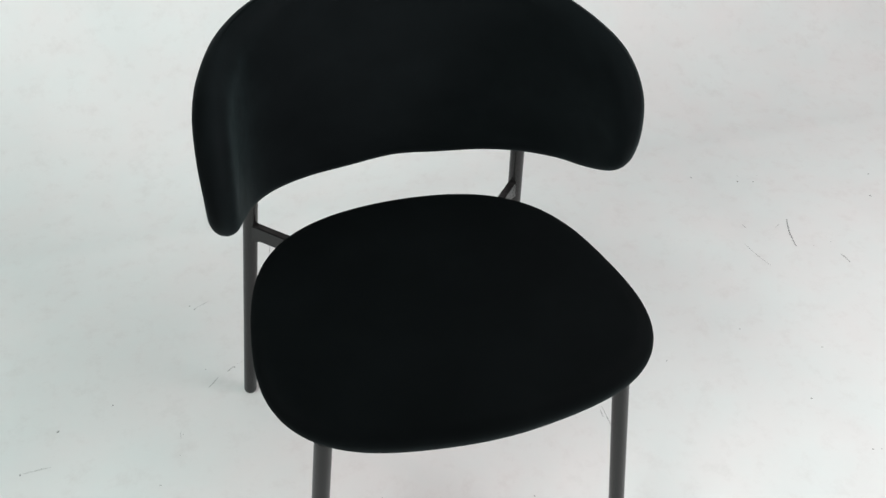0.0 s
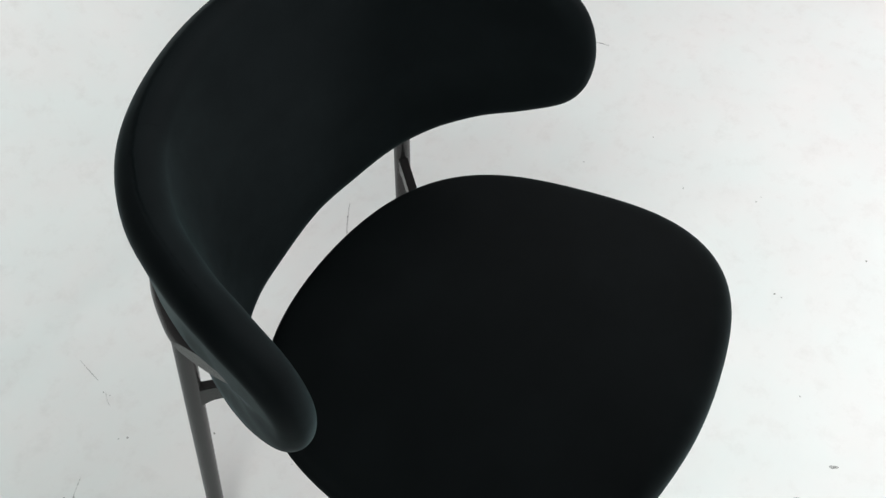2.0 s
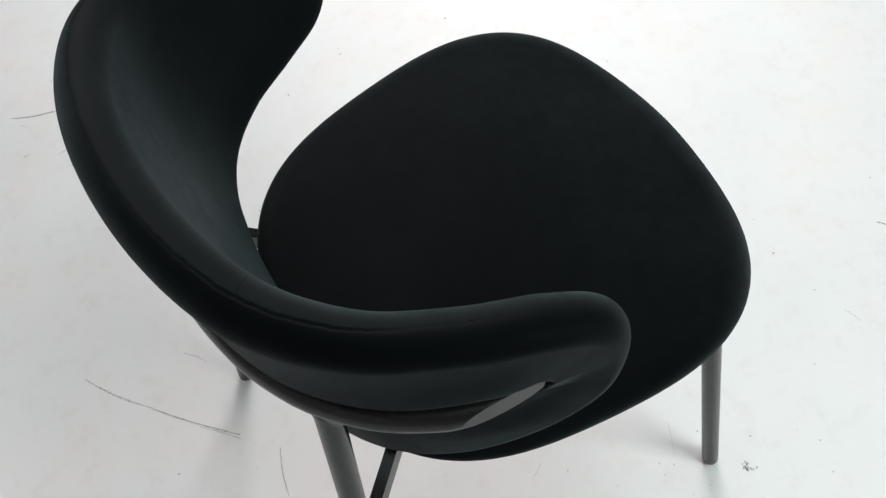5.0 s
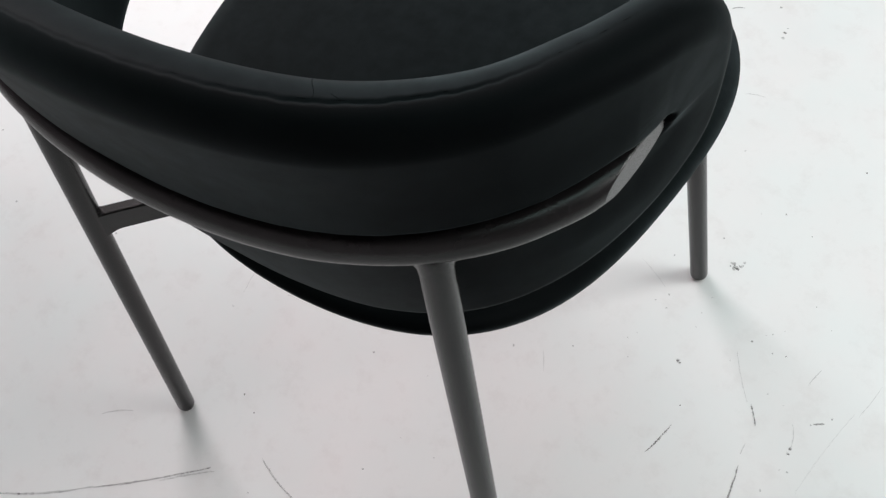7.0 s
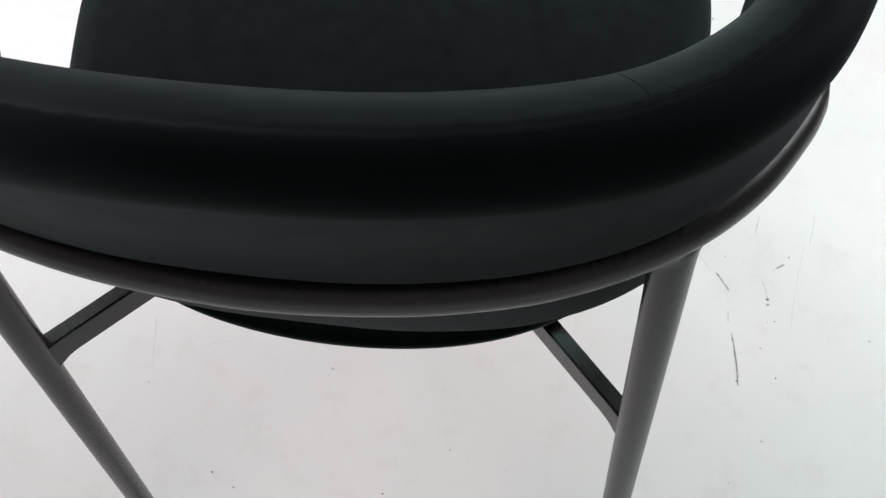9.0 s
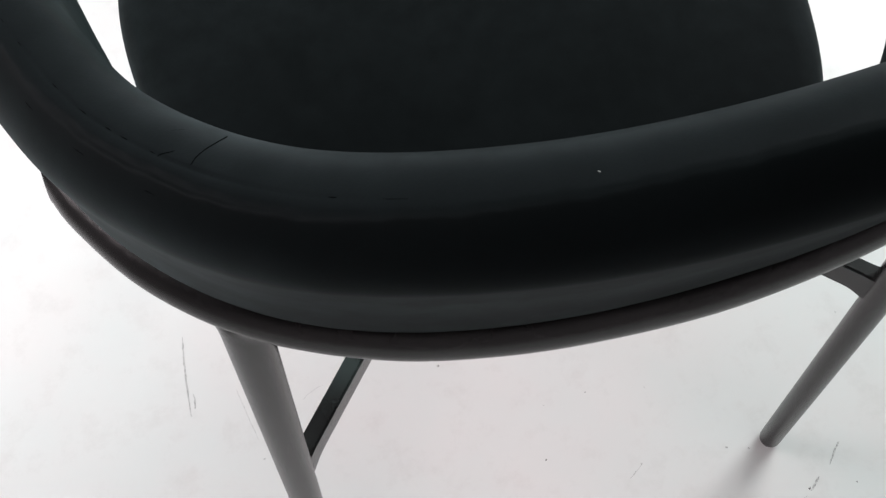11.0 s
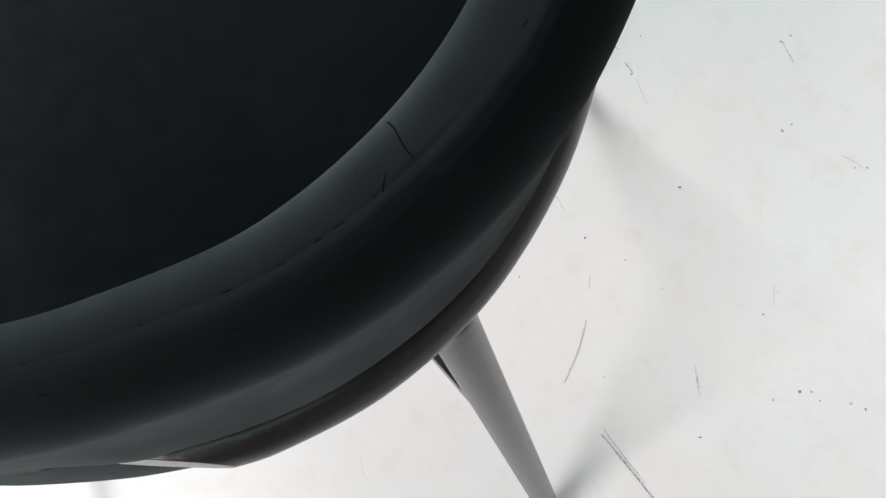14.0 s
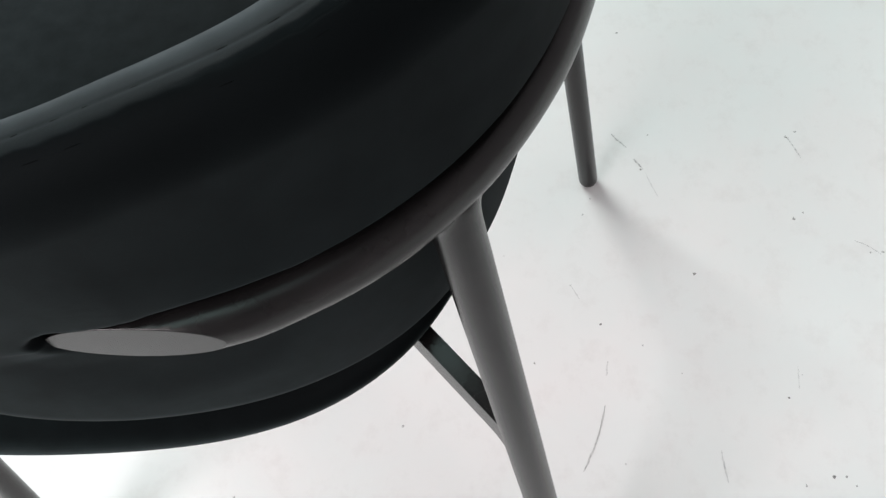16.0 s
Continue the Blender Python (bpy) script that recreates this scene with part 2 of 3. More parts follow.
def seat_mesh():
    n = 160
    rings = []  # inset from the outline, height over its plane
    for f in (0.0, 0.3, 0.5, 0.65, 0.76, 0.83):
        rings.append((f, 0.0, 0.0185 + 0.007 * math.cos(f / 0.87 * math.pi / 2)))
    for i in range(13):
        w = math.pi / 2 * (1 - i / 12)
        rings.append((1.0, 0.0287 * (1 - math.cos(w)), 0.0185 * math.sin(w)))
    for i in range(1, 9):
        w = math.pi / 2 * i / 8
        rings.append((1.0, 0.0189 * (1 - math.cos(w)), -0.0161 * math.sin(w)))
    rings.append((0.5, 0.0, -0.018))
    verts, faces = [], []
    for f, inset, dz in rings[1:]:
        for k in range(n):
            w = 2 * math.pi * k / n
            r = f * sum(c * math.cos(i * w) for i, c in enumerate(SEAT_R)) - inset
            x, y = r * math.sin(w), -0.0103 + r * math.cos(w)
            verts.append(Vector((x, y, 0.4295 - 0.0676 * y + dz)) * K)
    for i in range(len(rings) - 2):
        for k in range(n):
            j = (k + 1) % n
            faces.append((i * n + k, i * n + j, (i + 1) * n + j, (i + 1) * n + k))
    verts.append(Vector((0, -0.0103, 0.4302 + rings[0][2])) * K)
    top = len(verts) - 1
    faces += [(top, (k + 1) % n, k) for k in range(n)]
    last = (len(rings) - 2) * n
    faces.append(tuple(last + k for k in range(n)))
    me = finish("seat", verts, faces, SEAT_VELVET)
    me.attributes.new("lean", "FLOAT_VECTOR", "POINT").data.foreach_set("vector", [0.0, -0.62, 0.0] * len(me.vertices))
    return me


part("seat", seat_mesh(), chair, "rounded black velvet seat cushion")

# backrest: half of its rim from the top middle round the wing to the bottom middle
RIM = [(0.0, 0.2741, 0.748), (0.0822, 0.2655, 0.7423), (0.1536, 0.2392, 0.7309), (0.2036, 0.1935, 0.7185), (0.2329, 0.1337, 0.7072),
       (0.247, 0.0791, 0.6934), (0.2514, 0.0409, 0.6649), (0.2511, 0.0283, 0.6204), (0.2501, 0.0413, 0.5779), (0.2405, 0.084, 0.5523),
       (0.2189, 0.1368, 0.5361), (0.1811, 0.1809, 0.5247), (0.1292, 0.2078, 0.5196), (0.0674, 0.2201, 0.5186), (0.0, 0.2241, 0.5229)]
# rail behind the back, half of it from the middle
RAIL = [(0.0, 0.2709, 0.6276), (0.0482, 0.2681, 0.6275), (0.0911, 0.2621, 0.6288), (0.1351, 0.2506, 0.6313), (0.1803, 0.2283, 0.6331),
       (0.215, 0.1972, 0.6319), (0.2381, 0.1624, 0.6304), (0.2468, 0.142, 0.6302), (0.2553, 0.1196, 0.6295), (0.2645, 0.0956, 0.6292),
       (0.2678, 0.087, 0.629)]
RAIL_PATH = spline([(-x, y, z) for x, y, z in RAIL[:0:-1]] + RAIL, 161)
PAD = 0.0202
STITCH = 0.0019  # from the rim's crest, inwards
LEAN_IN, LEAN_OUT = 0.58, np.array((0.33, 0.0, 0.03))  # how far the pile leans inwards on the inner face, and along the outer one


def back_mesh():
    knots = RIM + [(-x, y, z) for x, y, z in RIM[-2:0:-1]]
    n = 720
    rim = ring(knots, n)
    verts, faces = [], []
    inner, outer, turned, M = [], [], [], 110
    loop = np.array(rim)

    def at(x):
        """Point of the rim at a share of its length."""
        x = (x % 1.0) * n
        i = int(x)
        return Vector(loop[i % n] * (1 - x + i) + loop[(i + 1) % n] * (x - i))

    def middle(s, side):
        a, b = at(s), at(0.5 - s)
        m = (a + b) / 2
        return Vector((m.x * side, m.y, m.z)), (a.z - b.z), Vector(((a.x - b.x) * side, a.y - b.y, a.z - b.z))

    for k in range(n):
        s = k / n if k <= n // 2 else 1 - k / n
        share = 2 * s
        side = 1 if k <= n // 2 else -1
        s = min(s, 0.5 - s)
        if s > 0.14:  # the wing's rounding starts here
            s = 0.14 + 0.06 * (1 - math.exp((0.14 - s) / 0.06))
        mid, _, up = middle(s, side)
        along = middle(s + 0.004, side)[0] - middle(s - 0.004, side)[0]
        nrm = along.cross(up).normalized()
        if nrm.dot(Vector((mid.x, mid.y - 0.02, 0))) < 0:
            nrm = -nrm
        tan = (rim[(k + 1) % n] - rim[k - 1]).normalized()
        out = tan.cross(nrm).normalized()
        if out.dot(rim[k] - mid) < 0:
            out = -out
        thick = float(np.interp(share, (0, 0.2, 0.4, 0.55, 1), (0.0207, 0.0217, 0.0217, 0.0187, 0.019)))
        edge = rim[k] + thick * out
        span = (edge - mid).length
        for m in range(M):
            g = m / (M - 1)
            w = math.sin(g * math.pi / 2) ** 0.9
            d = (1 - w) * span
            q = min(1, d / thick)
            h = (PAD + (thick - PAD) * w) * math.sqrt(max(0, 1 - (1 - q) ** 2))
            p = mid.lerp(edge, w)
            # fuller at the ridge, flatter in the middle where the rail presses in
            x = min(1.0, max(0.0, (d / span - 0.15) / 0.8))
            full = 1.04 - 0.09 * min(1.0, max(0.0, (s - 0.09) / 0.06))
            outer.append(p + nrm * h * (full + (0.925 - full) * x * x * (3 - 2 * x)))
            turned.append(nrm)
            # the wings' inner shoulders are broader
            q = min(1, d / (thick * 1.7))
            soft = (PAD + (thick - PAD) * w) * math.sqrt(max(0, 1 - (1 - q) ** 3.3))
            broad = min(1.0, max(0.0, (s - 0.115) / 0.06))
            inner.append(p - nrm * (h + (soft - h) * broad))
    # channel for the rail, with a tight lip above and below it
    line = np.array([r for r in spline(RAIL_PATH, 900) if r.y > 0.094])
    out_at, away = np.array(outer), np.array(turned)
    gap, y_rail = np.full(out_at.shape, 1.0), np.full(len(out_at), 0.3)
    rough = ((out_at[:, None, :] - line[None, ::24]) ** 2).sum(2).min(1)
    close = np.nonzero(rough < 0.09 ** 2)[0]
    for group in np.array_split(close, 24):
        every = out_at[group][:, None, :] - line[None]
        pick = (every ** 2).sum(2).argmin(1)
        gap[group] = every[np.arange(len(group)), pick]
        y_rail[group] = line[pick, 1]
    near = np.sqrt((gap ** 2).sum(1))
    # the cover is drawn in under the rail, towards the wings
    low = np.clip((0.004 - gap[:, 2]) / 0.014, 0, 1) * np.clip((0.07 - near) / 0.045, 0, 1) * np.clip((0.2 - out_at[:, 1]) / 0.06, 0, 1)
    low = low * np.clip((out_at[:, 1] - 0.045) / 0.06, 0, 1)
    out_at = out_at - away * (0.004 * low * low * (3 - 2 * low))[:, None]
    open_ = np.clip((y_rail - 0.092) / 0.03, 0, 1)
    reach = 0.0122 + (0.003 + 0.0026 * open_) * np.clip((y_rail - 0.1) / 0.03, 0.3, 1) * np.clip(gap[:, 2] / 0.006, 0, 1)
    lip = 0.0036 * np.exp(-((near - 0.019) / 0.03) ** 2) * (gap[:, 2] > 0) * open_
    # beside the sliced end the channel is only as deep as the slice
    front = np.clip((0.128 - y_rail) / 0.016, 0, 1)
    flat = np.clip((np.abs(out_at[:, 0]) + 0.0415 * (out_at[:, 1] - 0.1196) - 0.2542) / np.maximum(np.abs(away[:, 0]), 0.3), 0, 0.018)
    # and above the slice the cover leaves a narrow shadow gap
    slit = np.clip(gap[:, 2] / 0.006, 0, 1) * np.clip((y_rail - 0.088) / 0.006, 0, 1)
    reach = reach + 0.0012 * front * slit
    deep = 0.018 * (1 - front) + (flat + 0.007 * slit) * front
    g = np.clip((reach - near) / 0.004, 0, 1)
    out_at = out_at - away * (deep * g * g * (3 - 2 * g) - lip)[:, None]
    edge_at = np.array([outer[k * M + M - 1] for k in range(n)]).repeat(M, axis=0)
    d_out = np.sqrt(((np.array(outer) - edge_at) ** 2).sum(1))
    d_in = np.sqrt(((np.array(inner) - edge_at) ** 2).sum(1))
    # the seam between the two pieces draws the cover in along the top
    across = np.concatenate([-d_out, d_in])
    share = np.array([min(k, n - k) / (n / 2) for k in range(n)]).repeat(M)
    shell = np.concatenate([out_at, np.array(inner)])
    core = shell * np.array((0.9, 1.0, 0.0)) + np.array((0.0, -0.01, 0.62))
    pull = (core - shell) / np.sqrt(((core - shell) ** 2).sum(1))[:, None]
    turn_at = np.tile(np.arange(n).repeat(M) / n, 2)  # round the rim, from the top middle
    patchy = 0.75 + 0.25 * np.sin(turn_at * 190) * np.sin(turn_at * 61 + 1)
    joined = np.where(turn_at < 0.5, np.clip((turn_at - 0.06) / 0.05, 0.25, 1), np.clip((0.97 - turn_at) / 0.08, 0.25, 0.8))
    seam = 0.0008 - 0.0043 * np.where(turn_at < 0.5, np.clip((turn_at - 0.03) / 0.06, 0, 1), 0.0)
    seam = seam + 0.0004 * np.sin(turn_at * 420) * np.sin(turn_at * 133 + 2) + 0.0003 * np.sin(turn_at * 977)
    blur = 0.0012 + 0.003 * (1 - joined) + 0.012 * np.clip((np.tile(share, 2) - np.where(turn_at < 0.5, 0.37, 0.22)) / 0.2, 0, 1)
    deep_in = 1 - 0.8 * np.clip((np.tile(share, 2) - 0.24) / 0.08, 0, 1)
    crease = 0.0014 * np.exp(-((across - seam) / 0.0012) ** 2) * joined * deep_in
    crease = crease + 0.0005 * np.exp(-((across - STITCH) / 0.0007) ** 2) * np.where(turn_at < 0.5, joined - 0.25, 0.0) * patchy
    shell = shell + pull * (crease * np.tile(np.clip((0.42 - share) / 0.14, 0, 1), 2))[:, None]
    for k in range(n):
        RIDGE.append([tuple(shell[n * M + k * M + m]) for m in range(M - 1, M - 52, -1)])
        BEYOND.append([tuple(shell[k * M + m]) for m in range(M - 1, M - 52, -1)])
    verts = list(shell * K)
    off = n * M
    for k in range(n):
        j = (k + 1) % n
        for m in range(M - 1):
            faces.append((k * M + m, j * M + m, j * M + m + 1, k * M + m + 1))
            faces.append((off + k * M + m, off + k * M + m + 1, off + j * M + m + 1, off + j * M + m))
    me = bpy.data.meshes.new("backrest")
    me.from_pydata([tuple(v) for v in verts], [], faces)
    me.materials.append(VELVET)
    # another piece, pile turned: panel carries its painted brightness, lean its tilt
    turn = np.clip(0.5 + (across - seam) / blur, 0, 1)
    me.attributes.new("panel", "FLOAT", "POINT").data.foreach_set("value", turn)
    both = np.concatenate([away, away])
    wing_fade = np.tile(1 - 0.7 * np.clip((share - 0.2) / 0.25, 0, 1), 2)
    pile = -both * (LEAN_IN * turn * wing_fade)[:, None] + LEAN_OUT * (1 - turn)[:, None]
    me.attributes.new("lean", "FLOAT_VECTOR", "POINT").data.foreach_set("vector", pile.ravel())
    bm = bmesh.new()
    bm.from_mesh(me)
    bmesh.ops.remove_doubles(bm, verts=bm.verts, dist=0.0004)
    wing = [v for v in bm.verts if v.co.y < 0.098 * K]
    for _ in range(4):
        bmesh.ops.smooth_vert(bm, verts=wing, factor=0.5, use_axis_x=True, use_axis_y=True, use_axis_z=True)
    ends = np.array([r for r in RAIL_PATH if 0.085 < r.y < 0.16])
    bm.verts.ensure_lookup_table()
    for _ in range(2):  # soften the cover round the rail's ends
        co = np.array([v.co for v in bm.verts]) / K
        pick = [i for i in np.nonzero((co[:, 1] < 0.18) & (np.abs(co[:, 0]) > 0.235))[0] if ((ends - co[i]) ** 2).sum(1).min() < 0.024 ** 2]
        bmesh.ops.smooth_vert(bm, verts=[bm.verts[i] for i in pick], factor=0.5, use_axis_x=True, use_axis_y=True, use_axis_z=True)
    for _ in range(3):  # even out the lip over the rail
        co = np.array([v.co for v in bm.verts]) / K
        span = np.full(len(co), 1.0)
        for group in np.array_split(np.nonzero(co[:, 1] > 0.09)[0], 12):
            span[group] = np.sqrt(((co[group][:, None, :] - line[None, ::6]) ** 2).sum(2).min(1))
        pick = np.nonzero((span > 0.0125) & (span < 0.024) & (co[:, 2] > 0.632))[0]
        bmesh.ops.smooth_vert(bm, verts=[bm.verts[i] for i in pick], factor=0.5, use_axis_x=True, use_axis_y=True, use_axis_z=True)
    bmesh.ops.recalc_face_normals(bm, faces=bm.faces)
    bm.to_mesh(me)
    bm.free()
    me.polygons.foreach_set("use_smooth", [True] * len(me.polygons))
    return me


RIDGE, BEYOND = [], []  # lines over the top ridge, down the inner shoulder and down the outer one
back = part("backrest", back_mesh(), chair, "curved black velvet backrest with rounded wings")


def thread(verts, faces, points, r):
    v, f = sweep(points, [r * (0.4 if i in (0, len(points) - 1) else 1.0) for i in range(len(points))], 6)
    base = len(verts)
    verts += v
    faces += [tuple(base + i for i in q) for q in f]


def sunk(p, by):
    """A little below the cloth of the ridge."""
    p = Vector(p)
    return (p + (Vector((p.x * 0.9, p.y - 0.01, 0.62)) - p).normalized() * by) * K


def stitched(rnd, name, line, first, last, r, gaps, label):
    """A line of small stitches along the ridge, broken where they sink into the pile."""
    verts, faces, n = [], [], len(line)
    k = int(n * first)
    while k < n * last:
        e = k + rnd.choice((1, 1, 2, 2, 3))
        thin = r * rnd.uniform(0.6, 1.15)
        thread(verts, faces, [sunk(line[i % n], thin * rnd.uniform(0.2, 0.9)) for i in range(k, e + 1)], thin)
        k = e + rnd.choice(gaps)
    tagged(part(name, finish(name, verts, faces, THREAD), back), label, kind="stuff")


def seams():
    """Stitches along the ridge, and the puckers where the cover is joined."""
    n = len(RIDGE)
    rnd = random.Random(3)
    row = [p[3] for p in RIDGE]
    stitched(rnd, "stitch_line", row, 0.068, 0.2, 0.00028, (1, 1, 2, 2, 3, 5), "fine broken black stitching")
    stitched(rnd, "stitch_line", row, -0.19, -0.03, 0.0002, (2, 3, 4, 7, 9), "fine broken black stitching")
    stitched(rnd, "stitch_line", [p[13] for p in BEYOND], 0.115, 0.2, 0.0002, (1, 2, 4, 6, 9), "fine broken black stitching")
    for spot, side, r in ((0.1838, 1, 0.00027), (0.158, -1, 0.00018)):
        k0 = min((k for k in range(n) if k / n < 0.2 or k / n > 0.8), key=lambda k: abs(RIDGE[k][0][0] - spot * side))
        verts, faces = [], []
        for step, a, b, fine in ((-2, 4, 28, 1.0), (3, 2, 9, 1.0), (4, 15, 22, 0.5)):
            pts = []
            for i in range(a, b):
                near, over = RIDGE[(k0 + step * side) % n][i], RIDGE[(k0 + (step - 2) * side) % n][i]
                sway = 0.5 + 0.5 * math.sin(3.2 * (i - a) / (b - a) - 1.6) + rnd.uniform(-0.02, 0.02)
                pts.append(sunk(Vector(near).lerp(Vector(over), sway), r * 0.5))
            thread(verts, faces, pts, r * fine)
        thread(verts, faces, [sunk(RIDGE[(k0 + i * side) % n][7], r * 0.7) for i in range(-2, 4)], r * 0.6)
        part("pucker", finish("pucker", verts, faces, THREAD), back, "short puckered seam across the ridge")


seams()


def lint():
    """A pale crumb caught in the pile of the ridge."""
    verts, faces = [], []
    p, d = Vector((0.0757, 0.2827, 0.8105)), Vector((0.75, -0.65, 0.05))
    thread(verts, faces, [p + d * 0.0011 * (i / 4 - 0.5) for i in range(5)], 0.00028)
    return finish("lint", verts, faces, material("pale_lint", (0.2, 0.2, 0.195), 0.9)[0])


tagged(part("lint", lint(), back), "tiny pale crumb of lint")

# the rail's ends are sliced flush with the pad
TUBE = 0.0108


def rail_mesh():
    v, f = sweep([p * K for p in RAIL_PATH], [TUBE * K] * len(RAIL_PATH), 28)
    bm = bmesh.new()
    vs = [bm.verts.new(p) for p in v]
    for q in f:
        bm.faces.new([vs[i] for i in q])
    for side in (1, -1):
        co = Vector((0.2563 * side, 0.1196, 0.629)) * K
        no = Vector((side, 0.0415, 0.035)).normalized()
        r = bmesh.ops.bisect_plane(bm, geom=bm.verts[:] + bm.edges[:] + bm.faces[:], plane_co=co, plane_no=no, clear_outer=True)
        edges = [e for e in r["geom_cut"] if isinstance(e, bmesh.types.BMEdge)]
        cut = bmesh.ops.holes_fill(bm, edges=edges, sides=0)["faces"]
        bmesh.ops.recalc_face_normals(bm, faces=bm.faces)
        bmesh.ops.inset_region(bm, faces=cut, thickness=0.0005, depth=0.0003)  # a broken edge round the slice
    bmesh.ops.recalc_face_normals(bm, faces=bm.faces)
    me = bpy.data.meshes.new("back_rail")
    bm.to_mesh(me)
    bm.free()
    me.materials.append(COAT)
    me.polygons.foreach_set("use_smooth", [len(p.vertices) < 6 for p in me.polygons])
    return me


part("back_rail", rail_mesh(), chair, "bent graphite metal tube with sliced ends")


def weld(verts, faces, a, b, d):
    """Fillet between a leg's top and the rail above it."""
    side = 1 if b.x > 0 else -1
    near = sorted(RAIL_PATH, key=lambda r: (r * K - b).length)[:2]
    c, t = near[0] * K, (near[1] - near[0]).normalized()
    u = d.cross(t).normalized()
    w = u.cross(d).normalized()
    n, m, base = 40, 9, len(verts)
    r0, r1 = 0.0109 * K, 0.018 * K

    def onto(p):
        """Up along the leg to the rail's surface."""
        q = p - c
        q, e = q - q.dot(t) * t, d - d.dot(t) * t
        k2, k1, k0 = e.dot(e), 2 * q.dot(e), q.dot(q) - (TUBE * K) ** 2
        disc = k1 * k1 - 4 * k2 * k0
        return p + d * ((-k1 - math.sqrt(disc)) / (2 * k2) if disc > 0 else -k1 / (2 * k2))

    for i in range(n):
        g = 2 * math.pi * i / n
        o = math.cos(g) * u + math.sin(g) * w
        wide = r0 * 0.86 + (r1 - r0 * 0.86) * abs(math.sin(g)) ** 1.5
        top = onto(b - d * 0.03 + o * wide)
        top += (c - top - (c - top).dot(t) * t).normalized() * 0.0008
        bend = onto(b - d * 0.03 + o * r0 * 0.995)
        low = onto(b - d * 0.03 + o * r0 * 0.995) - d * (0.009 + 0.006 * abs(math.sin(g)))
        for j in range(m):
            s = j / (m - 1)
            verts.append(low * (1 - s) ** 2 + bend * 2 * s * (1 - s) + top * s * s)
    for i in range(n):
        k = (i + 1) % n
        for j in range(m - 1):
            faces.append((base + i * m + j, base + k * m + j, base + k * m + j + 1, base + i * m + j + 1))


def leg(name, foot, top, side, flare):
    a, b = Vector(foot) * K, Vector(top) * K
    a.x, b.x = a.x * side, b.x * side
    steps = [0.0, 0.004, 0.01, 0.1, 0.3, 0.5, 0.7, 0.85, 0.9, 0.93, 0.95, 0.966, 0.98, 1.0]
    path = [a.lerp(b, s) for s in steps]
    grow = [0.9, 0.98, 1, 1, 1, 1, 1, 1, 1, 1, 1, 1, 1, 0.9]
    v, f = sweep(path, [0.0108 * K * g for g in grow], 24)
    d = (b - a).normalized()
    if flare:
        weld(v, f, a, b, d)
    ob = part(name, finish(name, v, f, COAT), chair)
    gv, gf = sweep([a + d * 0.002 - d * 0.004, a - d * 0.001, a + d * 0.002], [0.0088 * K, 0.0094 * K, 0.0094 * K], 20)
    low = min(p.z for p in gv)
    gv = [p - Vector((0, 0, low)) for p in gv]
    part("glide", finish("glide", gv, gf, RUBBER), ob, "black rubber foot glide")
    return ob


leg("rear_leg", (0.2365, 0.2825, 0.003), (0.1897, 0.2203, 0.6315), 1, 1)
leg("rear_leg", (0.2387, 0.2832, 0.003), (0.1868, 0.2228, 0.6315), -1, 1)
for side in (1, -1):
    leg("front_leg", (0.2297, -0.2035, 0.003), (0.1880, -0.1645, 0.410), side, 0)


def bar_mesh(side):
    back_y = 0.2445 if side > 0 else 0.2455
    a, b = Vector((0.2075, back_y, 0.391)), Vector((0.1055, back_y - 0.1065, 0.391))
    d = (b - a).normalized()
    n = d.cross(Vector((0, 0, 1))).normalized() * 0.0058
    u = Vector((0, 0, 0.013))
    bm = bmesh.new()
    rows = []
    for p, drop, wide in ((a, 0.0075, 1.25), (a + d * 0.0125, 0.0035, 1.05), (a + d * 0.018, 0.001, 1.0), (a + d * 0.023, 0.0, 1.0), (b, 0.0, 1.0)):
        row = []
        for q in (-n * wide - u - Vector((0, 0, drop)), n * wide - u - Vector((0, 0, drop)), n * wide + u, -n * wide + u):
            w = (p + q) * K
            row.append(bm.verts.new((w.x * side, w.y, w.z)))
        rows.append(row)
    for r0, r1 in zip(rows, rows[1:]):
        for i in range(4):
            j = (i + 1) % 4
            bm.faces.new((r0[i], r0[j], r1[j], r1[i]))
    bm.faces.new(rows[0])
    bm.faces.new(rows[-1])
    bmesh.ops.bevel(bm, geom=bm.edges[:], offset=0.0015, segments=2, affect="EDGES")
    bmesh.ops.recalc_face_normals(bm, faces=bm.faces)
    me = bpy.data.meshes.new("side_bar")
    bm.to_mesh(me)
    bm.free()
    me.materials.append(COAT)
    return me


for side in (1, -1):
    part("side_bar", bar_mesh(side), chair, "flat graphite metal bar under the seat")


